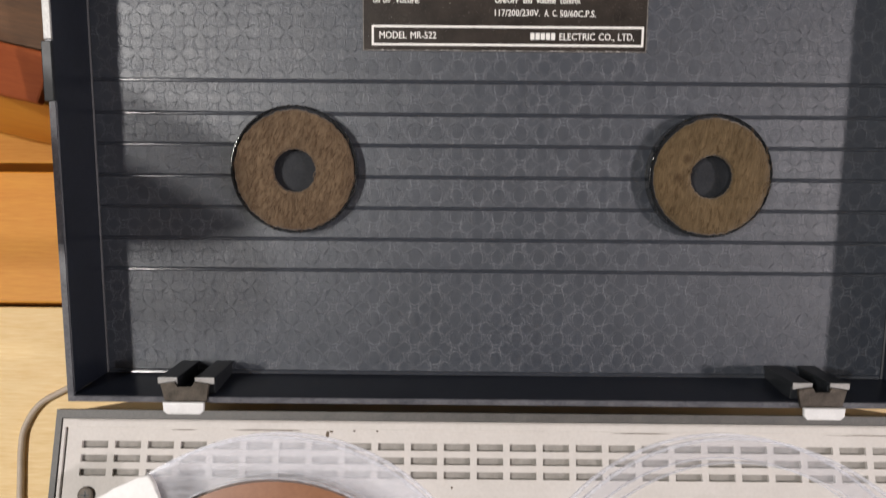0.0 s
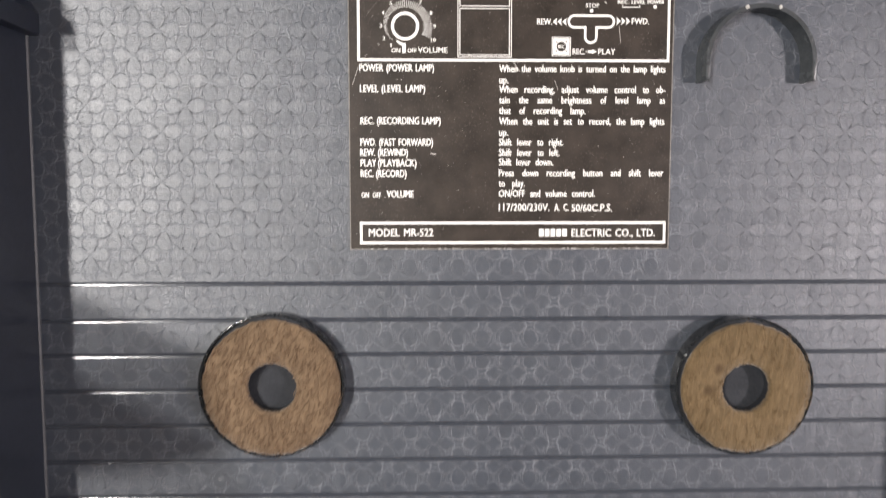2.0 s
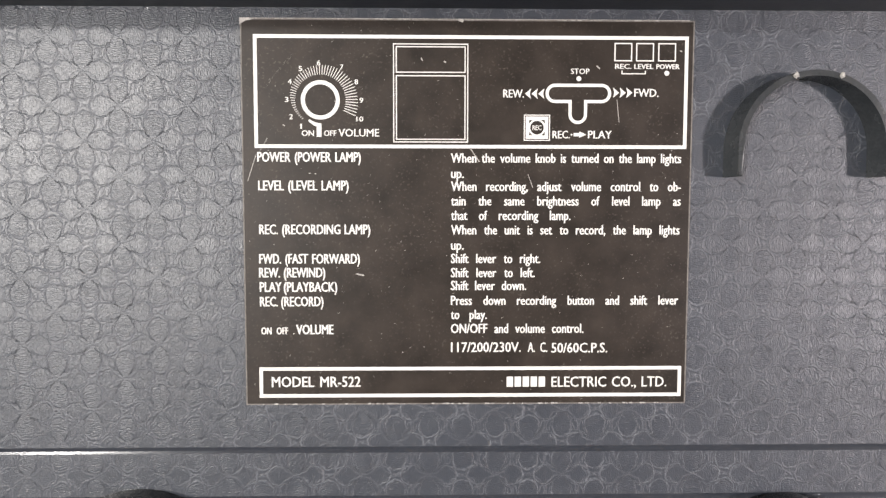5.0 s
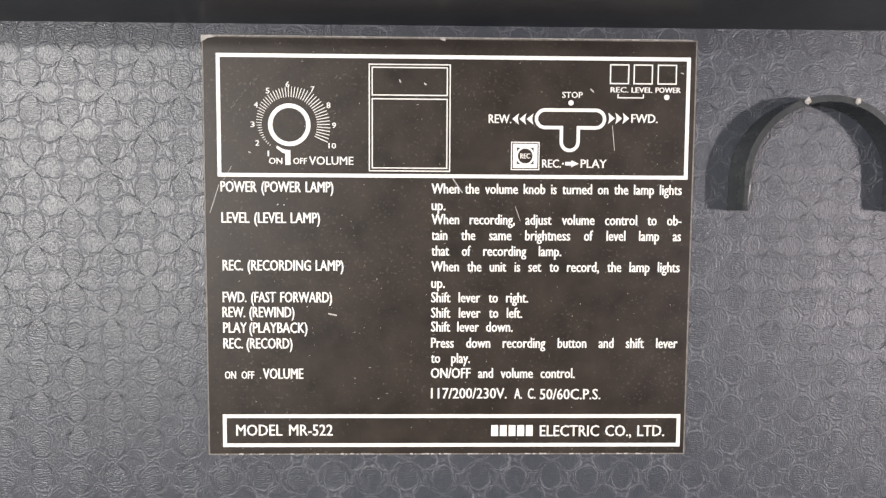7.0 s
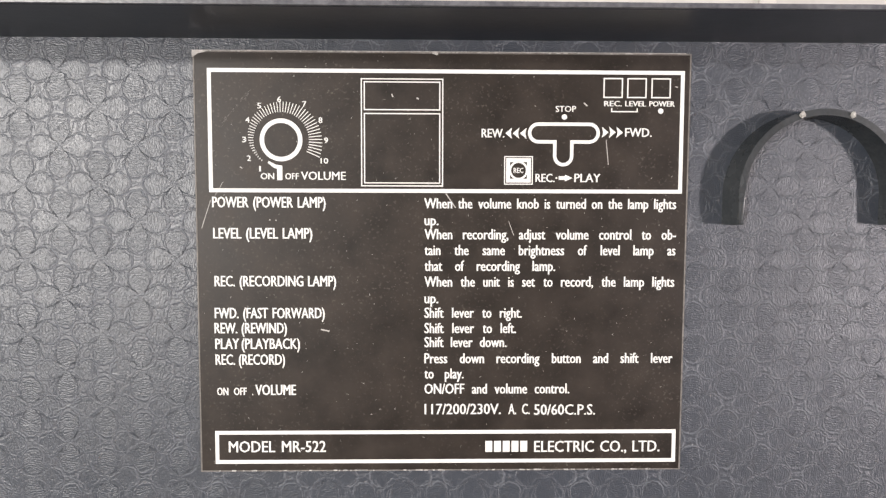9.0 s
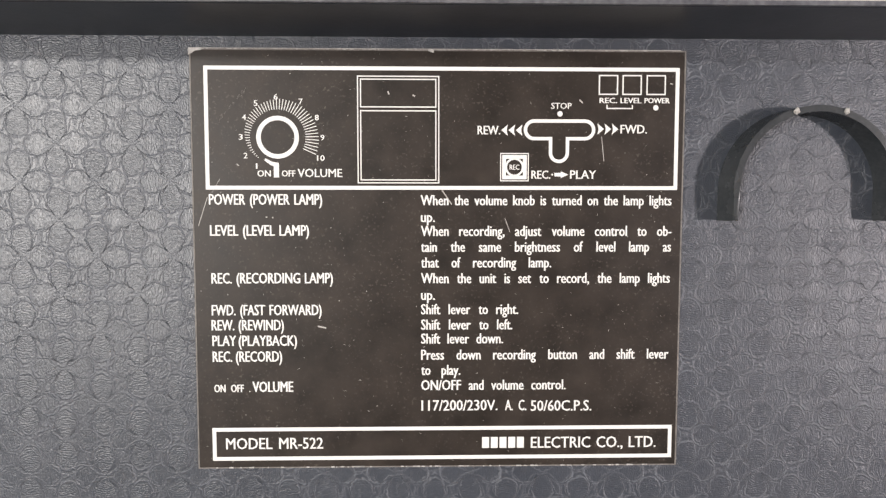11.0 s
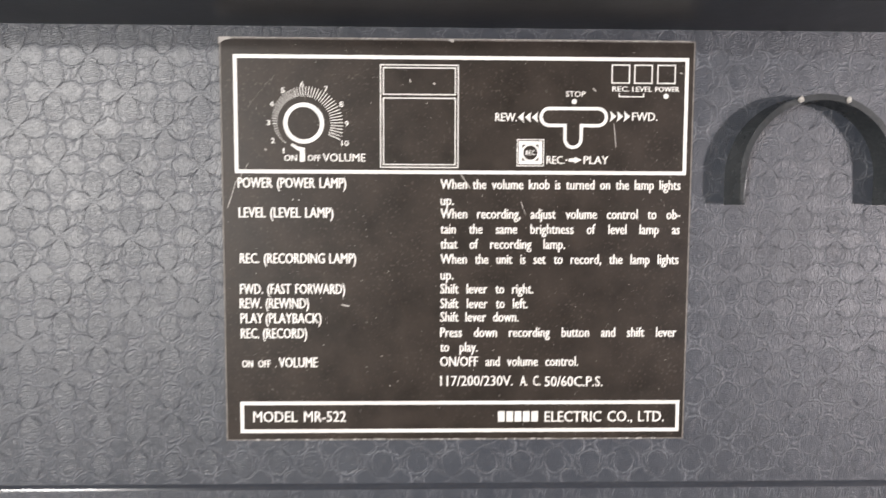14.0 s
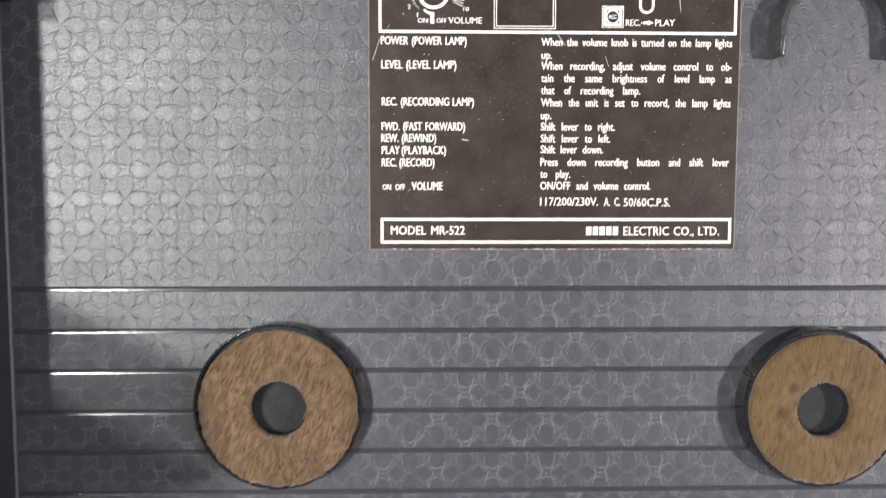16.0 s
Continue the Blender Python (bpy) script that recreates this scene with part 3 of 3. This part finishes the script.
# the printed instructions
for text, x0, x1, y, gap in (("POWER (POWER LAMP)", 0.5, 25.6, -30.25, 1.0), ("LEVEL (LEVEL LAMP)", 0.6, 22.6, -37.15, 1.0), ("REC. (RECORDING LAMP)", 0.7, 27.8, -47.85, 1.0), ("FWD. (FAST FORWARD)", 0.6, 25.2, -55.05, 1.0), ("REW. (REWIND)", 0.5, 16.7, -58.45, 0.9), ("PLAY (PLAYBACK)", 0.6, 19.6, -62.0, 0.5), ("REC. (RECORD)", 0.6, 16.2, -65.6, 0.8)):
    text_line(text, x0, x1, y, 2.35, 0.13, gap=gap)
text_line("ON OFF .", 0.8, 8.9, -72.55, 1.7, 0.12, gap=1.2)
text_line("VOLUME", 9.4, 18.6, -72.55, 2.35, 0.15)
NARROW = text_line("When the volume knob is turned on the lamp lights", 47.5, 104.1, -30.35, 2.25, 0.13, gap=1.25)
for text, x1, y in (("up.", 50.7, -34.1), ("When recording, adjust volume control to ob-", 104.2, -37.25), ("tain the same brightness of level lamp as", 104.2, -40.8), ("that of recording lamp.", 77.0, -44.35), ("When the unit is set to record, the lamp lights", 104.1, -47.9), ("up.", 50.7, -51.65), ("Shift lever to right.", 69.6, -54.95), ("Shift lever to left.", 68.3, -58.45), ("Shift lever down.", 66.2, -61.65), ("Press down recording button and shift lever", 104.1, -65.35), ("to play.", 56.5, -68.85), ("ON/OFF and volume control.", 80.6, -72.35)):
    text_line(text, 47.55, x1, y, 2.3, 0.13, None if x1 < 52 else NARROW)
text_line("117/200/230V.", 47.6, 65.0, -77.1, 2.4, 0.10)
text_line("A. C.", 66.7, 71.6, -77.15, 2.4, 0.10, gap=1.3)
text_line("50/60C.P.S.", 72.6, 86.6, -77.3, 2.4, 0.10)
text_line("MODEL MR-522", 3.2, 25.2, -85.75, 2.55, 0.10, gap=1.5)
text_line("ELECTRIC CO., LTD.", 72.7, 101.6, -85.95, 2.55, 0.10, gap=1.4)
maker = bmesh.new()
for i in range(5):
    prism(mm(rect(61.5 + 2.0 * i, -83.35, 63.1 + 2.0 * i, -85.9)), INK_LOW, INK_TOP, maker)
ink("maker_mark", maker)

# scratches and chips on the label
rnd = random.Random(5)
chips = bmesh.new()
for i in range(290):
    x, y, a, n = rnd.uniform(-2, 105), rnd.uniform(-89, 3), rnd.uniform(0, 6.3), rnd.choice((0.08, 0.1, 0.12, 0.2, 0.3))
    c, s_ = math.cos(a) * n, math.sin(a) * n
    w = rnd.uniform(0.03, 0.07) / n
    prism(mm([(x - c, y - s_), (x + s_ * w, y - c * w), (x + c, y + s_), (x - s_ * w, y + c * w)]), 0.00078, 0.000815, chips)
tagged(part("scratches", chips, SCRATCH, plate), "", "", "", "stuff")
for x0, y0, x1, y1, w in ((52.3, -27.0, 54.5, -30.2, 0.12), (66.4, -33.2, 67.6, -36.4, 0.06), (24.3, -57.6, 26.2, -58.0, 0.15), (13.0, -33.0, 13.3, -33.0, 0.12), (14.4, -33.1, 14.7, -33.1, 0.12), (82.9, -6.9, 83.7, -7.6, 0.14), (103.2, -3.2, 103.8, -3.4, 0.12), (88.0, -15.0, 88.6, -20.5, 0.07), (-1.9, -34.9, 0.2, -28.6, 0.06), (1.2, -27.6, 3.0, -24.6, 0.045), (40.3, -5.2, 40.6, -5.9, 0.14), (45.8, -6.0, 46.3, -6.3, 0.16), (43.4, -8.5, 44.0, -8.8, 0.10), (49.3, 3.9, 50.5, 3.5, 0.28), (6.8, -21.3, 7.3, -21.6, 0.10)):
    d = Vector((x1 - x0, y1 - y0)).normalized() * w
    wear = prism(mm([(x0 - d.y, y0 + d.x), (x0 + d.y, y0 - d.x), (x1 + d.y, y1 - d.x), (x1 - d.y, y1 + d.x)]), 0.00078, 0.00083)
    part("scuff", wear, SCRATCH, plate)
faint = bmesh.new()
for i in range(26):
    t = rnd.random()
    x, y, n = 2.7 + 5.8 * t + rnd.gauss(0, 0.25), -12.1 + 6.8 * t + rnd.gauss(0, 0.25), rnd.uniform(0.2, 0.9)
    prism(mm([(x, y), (x + 0.03, y - 0.02), (x + 0.65 * n, y + 0.76 * n), (x + 0.65 * n - 0.03, y + 0.76 * n + 0.02)]), 0.00078, 0.00082, faint)
tagged(part("rubbed_streak", faint, WORN, plate), "", "", "", "stuff")
corner = prism(mm([(-3.3, 4.1), (-3.3, 2.5), (-2.6, 2.9), (-1.9, 3.4), (-0.6, 3.6), (0.4, 4.1)]), 0.0005, 0.00083)
prism(mm(rect(0.4, 4.09, 105.5, 3.99)), 0.0005, 0.00082, corner)
for i in range(60):
    x = rnd.uniform(0, 104)
    prism(mm(rect(x, 4.1, x + rnd.uniform(0.1, 1.1), 3.92 + rnd.uniform(-0.10, 0.06))), 0.0005, 0.00083, corner)
    x = rnd.uniform(0, 104)
    prism(mm(rect(x, -89.95 + rnd.uniform(-0.05, 0.05), x + rnd.uniform(0.1, 1.0), -90.2)), 0.0005, 0.00083, corner)
tagged(part("worn_edge", corner, SCRATCH, plate), "", "", "", "stuff")

# the reel cushions
def felt_ring(cx, cy, r0, r1, low, top, seed):
    """A felt ring with a soft rounded top and ragged edges."""
    rnd = random.Random(seed)
    n, bm = 120, bmesh.new()
    ragged = [rnd.uniform(-1, 1) for _ in range(n)]
    profile = [(r0, low, 0.2), (r0, top - 0.0008, 0.25), (r0 + 0.0006, top - 0.0001, 0.2), (r0 + 0.004, top + 0.0001, 0), ((r0 + r1) / 2, top + 0.00015, 0), (r1 - 0.004, top, 0), (r1 - 0.0007, top - 0.0003, 0.15), (r1, top - 0.0011, 0.3), (r1 - 0.0003, low, 0)]
    rings = []
    for r, z, rag in profile:
        rings.append([bm.verts.new((cx + (r + 0.001 * rag * ragged[i]) * math.cos(2 * math.pi * i / n), cy + (r + 0.001 * rag * ragged[i]) * math.sin(2 * math.pi * i / n), z + rnd.uniform(-0.00008, 0.00008))) for i in range(n)])
    for a, b in zip(rings, rings[1:] + rings[:1]):
        for i in range(n):
            bm.faces.new((a[i], b[i], b[(i + 1) % n], a[(i + 1) % n]))
    return bm


def fibres(cx, cy, r0, r1, top, tilt, count, seed):
    """Loose fibres lying on a felt ring, some standing over its edges."""
    rnd = random.Random(seed)
    bm = bmesh.new()
    for _ in range(count):
        r = math.sqrt(rnd.uniform(r0 * r0, (r1 + 0.0002) ** 2))
        if rnd.random() < 0.12:
            r = r1 - rnd.uniform(0, 0.0006)
        at = rnd.uniform(0, 2 * math.pi)
        x, y = cx + r * math.cos(at), cy + r * math.sin(at)
        a = radians(tilt + rnd.gauss(0, 16)) + (math.pi if rnd.random() < 0.5 else 0)
        long, w, bend = rnd.uniform(0.0012, 0.0034), rnd.uniform(0.00005, 0.0001), rnd.gauss(0, 0.35)
        z = top + rnd.uniform(0.0001, 0.0003) - (0.0004 if r > r1 - 0.0008 else 0)
        line = []
        for k in range(3):
            line.append((x, y, z + (0.00012, 0.00022, 0.00002)[k], (w, w, w * 0.3)[k], a))
            x, y, a = x + math.cos(a) * long / 2, y + math.sin(a) * long / 2, a + bend
        if math.hypot(x - cx, y - cy) < r0 - 0.0004 or math.hypot(x - cx, y - cy) > r1 + 0.0009:
            continue
        rows = [[bm.verts.new((px - math.sin(d) * o, py + math.cos(d) * o, pz + u)) for o, u in ((-h, 0), (0, h), (h, 0))] for px, py, pz, h, d in line]
        for p, q in zip(rows, rows[1:]):
            for i in range(3):
                bm.faces.new((p[i], p[(i + 1) % 3], q[(i + 1) % 3], q[i]))
    return bm


for cx, cy, top, r, mat, loose, tilt, count in ((-0.0296, -0.1369, 0.0062, 0.0233, FELT_DARK, FIBRE_DARK, 68, 1500), (0.1327, -0.1381, 0.0066, 0.0226, FELT, FIBRE, 82, 700)):
    ux, uy = cx - 0.0003, cy + 0.0004
    cup = part("reel_cushion", prism(circle(ux, uy, r + 0.0008, 64), -0.0005, 0.0012), CUP, recorder, "dark plastic cup with a brown felt ring", LID)
    part("cup_floor", washer(ux, uy, 0.0087, r + 0.0007, 0.0011, top - 0.0024, 64), CUP, cup)
    rim = washer(ux, uy, r + 0.0006, r + 0.0015, -0.0004, top - 0.0012, 96)
    bmesh.ops.bevel(rim, geom=[e for e in rim.edges if all(v.co.z > top - 0.0013 for v in e.verts)], offset=0.00042, segments=4, affect="EDGES")
    smooth(part("cup_rim", rim, RIM, cup, "glossy black rim"))
    ring = smooth(part("felt_ring", felt_ring(cx, cy, 0.0083, r, top - 0.0025, top, 3), mat, cup, "worn brown felt ring"), 60)
    tagged(part("loose_fuzz", fibres(cx, cy, 0.0083, r, top, tilt, count, 8), loose, ring), "", "", "", "stuff")


# the half-round clip
def clip():
    """A half-round band with straight legs, its free edge pushed a little to one side."""
    cx, cy, low, high = 0.1334, -0.0272, -0.0338, 0.0056
    inner = [(cx + 0.0172, low)] + circle(cx, cy, 0.0172, 48, 0, math.pi) + [(cx - 0.0172, low)]
    outer = [(cx + 0.0186, low)] + circle(cx, cy, 0.0186, 48, 0, math.pi) + [(cx - 0.0186, low)]
    bm = prism(outer + inner[::-1], -0.0003, high, bevel=0.00045)
    for v in bm.verts:
        v.co.x += 0.0011 * max(v.co.z, 0) / high
    return bm


holder = smooth(part("spool_clip", clip(), SATIN, recorder, "black half-round plastic clip", LID))
for nx in (0.1291, 0.1402):
    stub = bmesh.new()
    bmesh.ops.create_icosphere(stub, subdivisions=2, radius=1.0, matrix=Matrix.LocRotScale((nx, -0.0100, 0.0058), None, (0.0006, 0.0007, 0.0006)))
    rnd = random.Random(int(nx * 1e5))
    for v in stub.verts:
        v.co += Vector((rnd.uniform(-1, 1), rnd.uniform(-1, 1), rnd.uniform(-1, 1))) * 0.00018
    part("chip", stub, SCRATCH, holder, "pale broken stub")

# the pale trim along one edge of the lid, down to a dark stop
part("edge_trim", box(L - 0.0036, L - 0.0006, -0.0915, T_ + 0.0008, WALL + 0.0001, WALL + 0.0009, 0.0003), TRIM, recorder, "pale worn metal trim on the lid's edge", LID)
part("edge_stop", box(L - 0.0048, L - 0.0010, -0.1130, -0.0920, WALL - 0.0030, WALL + 0.0008, 0.0004), BLACK, recorder, "dark stop at the lid's edge", LID)

# the catches on the side walls of the lid
for x, way in ((L, 1), (R_, -1)):
    line = [(x - way * 0.0004, -0.0189), (x + way * 0.0043, -0.0189), (x + way * 0.0043, -0.0118), (x + way * 0.0018, -0.0081), (x - way * 0.0004, -0.0081)]
    catch = part("lid_catch", prism(line, 0.0002, WALL - 0.0004, bevel=0.0004), NAVY, recorder, "dark plastic lid catch block", LID)
    part("catch_pin", prism(circle(x + way * 0.0022, -0.0165, 0.0011, 20), WALL - 0.0006, WALL + 0.0004, bevel=0.0003), STEEL, catch, "bright steel catch pin")

# hinges
for hx in (-0.0680, 0.1713):
    hinge = part("hinge", prism([(hx - 0.0078, -0.2240), (hx + 0.0078, -0.2240), (hx + 0.0092, -0.2168), (hx + 0.0034, -0.2160), (hx + 0.0026, -0.2180), (hx - 0.0030, -0.2182), (hx - 0.0038, -0.2160), (hx - 0.0094, -0.2168)], 0.0229, 0.0240, bevel=0.0003), DULL, recorder, "dirty steel hinge with black prongs", LID)
    for s in (-1, 1):
        part("prong", box(hx + s * 0.0070 - 0.0036, hx + s * 0.0070 + 0.0036, -0.2163, -0.2148, 0.0, 0.0222, 0.0003), BLACK, hinge, "black prong")
        part("prong_cap", box(hx + s * 0.0070 - 0.0037, hx + s * 0.0070 + 0.0037, -0.2171, -0.2146, 0.0223, 0.0228, 0.0002), TRIM, hinge, "grey metal end cap")
        part("bracket", box(hx + s * 0.0070 - 0.0030, hx + s * 0.0070 + 0.0030, -0.2218, -0.2164, 0.0, 0.0200, 0.0004), BLACK, hinge)
    part("tongue", prism([(hx - 0.0062, -0.2278), (hx + 0.0062, -0.2278), (hx + 0.0076, -0.2264), (hx + 0.0078, -0.2232), (hx - 0.0078, -0.2232), (hx - 0.0076, -0.2264)], 0.0250, 0.0262, bevel=0.0004), STEEL, hinge, "bright bent steel tongue")

# the deck
part("deck_case", box(-0.1662, 0.1662, -0.240, -0.0004, 0.0, DECK - 0.0040, 0.0015), GREY, recorder, "grey plastic lower case")
rim = band([(-0.1641, -0.2375), (0.1641, -0.2375), (0.1641, -0.0023), (-0.1641, -0.0023)], [(-0.1662, -0.2398), (0.1662, -0.2398), (0.1662, 0.0008), (-0.1662, 0.0008)], DECK - 0.0041, DECK)
part("deck_rim", rim, GREY, recorder, "worn grey plastic rim")


def deck_panel():
    """The cream deck plate with three rows of slots and a groove cut through it."""
    xs, ys = [-0.1636], [-0.2370]
    slots_x = [(-0.1558 + 0.01225 * i, -0.1558 + 0.01225 * i + 0.0098) for i in range(26)]
    slots_y = [(-0.0230, -0.0204), (-0.0180, -0.0154), (-0.0130, -0.0104)]
    xs += [-0.1625, -0.1614] + [v for pair in slots_x for v in pair] + [0.1636]
    ys += [v for pair in slots_y for v in pair] + [-0.0056, -0.0026]
    bm = bmesh.new()
    grid = [[bm.verts.new((x, y, DECK - 0.0003)) for y in ys] for x in xs]
    for i in range(len(xs) - 1):
        for j in range(len(ys) - 1):
            groove = i == 1 and j < len(ys) - 2
            slot = i >= 3 and (i - 3) % 2 == 0 and j in (1, 3, 5)
            if not (groove or slot):
                bm.faces.new((grid[i][j], grid[i + 1][j], grid[i + 1][j + 1], grid[i][j + 1]))
    made = bmesh.ops.extrude_face_region(bm, geom=list(bm.faces))
    for v in made["geom"]:
        if isinstance(v, bmesh.types.BMVert):
            v.co.z -= 0.0012
    return bm


panel = part("deck_panel", deck_panel(), CREAM, recorder, "cream white plastic deck plate with ventilation slots")
part("grille_backing", box(-0.1638, 0.1638, -0.2372, -0.0026, DECK - 0.0039, DECK - 0.0019), MESH, panel, "grey backing under the slots")
part("rear_lip", box(-0.158, 0.1600, -0.0056, -0.0030, DECK - 0.0004, DECK + 0.0002, 0.0003), CREAM, panel)
for x, y, w, h in ((-0.0905, -0.0061, 0.010, 0.0002), (-0.0800, -0.0061, 0.006, 0.00022), (-0.0645, -0.0075, 0.0007, 0.0013), (-0.0632, -0.0064, 0.0010, 0.0004), (-0.1180, -0.0062, 0.005, 0.00018), (-0.0545, -0.0061, 0.0006, 0.0003), (-0.0460, -0.0061, 0.0005, 0.0003), (0.052, -0.0061, 0.012, 0.00018), (0.140, -0.0061, 0.02, 0.00015), (-0.018, -0.026, 0.0004, 0.0005)):
    grime = prism([(x - w, y), (x - w * 0.3, y + h), (x + w * 0.6, y + h * 0.8), (x + w, y), (x + w * 0.4, y - h), (x - w * 0.5, y - h * 0.7)], DECK - 0.0004, DECK - 0.00022)
    part("grime", grime, GRIME, panel, "dark brown grime in the seams")
screw = smooth(part("screw", prism(circle(-0.1523, -0.0296, 0.0030, 32), DECK - 0.0004, DECK + 0.0009, bevel=0.0006), DULL, panel, "dull steel cross-head screw"))
cross = box(-0.1523 - 0.0016, -0.1523 + 0.0016, -0.0296 - 0.0003, -0.0296 + 0.0003, DECK + 0.0007, DECK + 0.00095)
part("slot", box(-0.1523 - 0.0003, -0.1523 + 0.0003, -0.0296 - 0.0016, -0.0296 + 0.0016, DECK + 0.0007, DECK + 0.00095, bm=cross), BLACK, screw)
cover = part("guide_cover", prism([(-0.1372, -0.0265), (-0.1343, -0.0235), (-0.1258, -0.0201), (-0.1223, -0.0191), (-0.1205, -0.0215), (-0.1183, -0.0263), (-0.1150, -0.0360), (-0.1300, -0.0600), (-0.1550, -0.0600), (-0.1550, -0.0350)][::-1], DECK + 0.0155, DECK + 0.0175, bevel=0.0006), WHITE, recorder, "white plastic guide cover")
part("cover_post", box(-0.1545, -0.1492, -0.0445, -0.0360, DECK - 0.0004, DECK + 0.0156, 0.0005), WHITE, cover)


# the two reels, lying on the deck
def reel(cx, cy, pack, label, plastic, inner_edge):
    ob = thing("tape_reel", label, "tape reel", group="reels on the deck", at=(cx, cy, DECK))
    part("hub", washer(0, 0, 0.004, 0.024, 0.0004, 0.0145), CLEAR, ob)
    for z in (0.0030, 0.0135):
        flange = part("flange", washer(0, 0, inner_edge, 0.0795, z, z + 0.0012, 96), plastic, ob, "scratched clear plastic flange")
        inner = part("inner_ring", washer(0, 0, 0.0241, 0.030, z, z + 0.0012, 64), plastic, flange)
        for r0, r1 in ((0.0787, 0.0797), (inner_edge - 0.0004, inner_edge + 0.0001)):
            edge = part("moulded_edge", washer(0, 0, r0, r1, z - 0.0002, z + 0.0015, 96), BRIGHT, flange, "bright moulded edge")
            edge.visible_shadow = False
        flange.visible_shadow = inner.visible_shadow = False
        for k in range(3):
            a = radians(40 + 120 * k)
            c, s_ = math.cos(a), math.sin(a)
            spoke = part("spoke", prism([(c * r - s_ * o, s_ * r + c * o) for r, o in ((0.0295, -0.010), (inner_edge, -0.016), (inner_edge, 0.016), (0.0295, 0.010))], z + 0.0001, z + 0.0011), plastic, flange)
            spoke.visible_shadow = False
    if pack:
        part("tape_pack", washer(0, 0, 0.0241, pack, 0.0046, 0.0130, 96), TAPE, ob, "brown wound magnetic tape")
    return ob


reel(-0.0801, -0.0858, 0.0640, "clear plastic reel full of brown tape on the deck", HAZY, 0.0655)
reel(0.0809, -0.0848, 0.0, "empty clear plastic take-up reel on the deck", CLEAR, 0.0712)
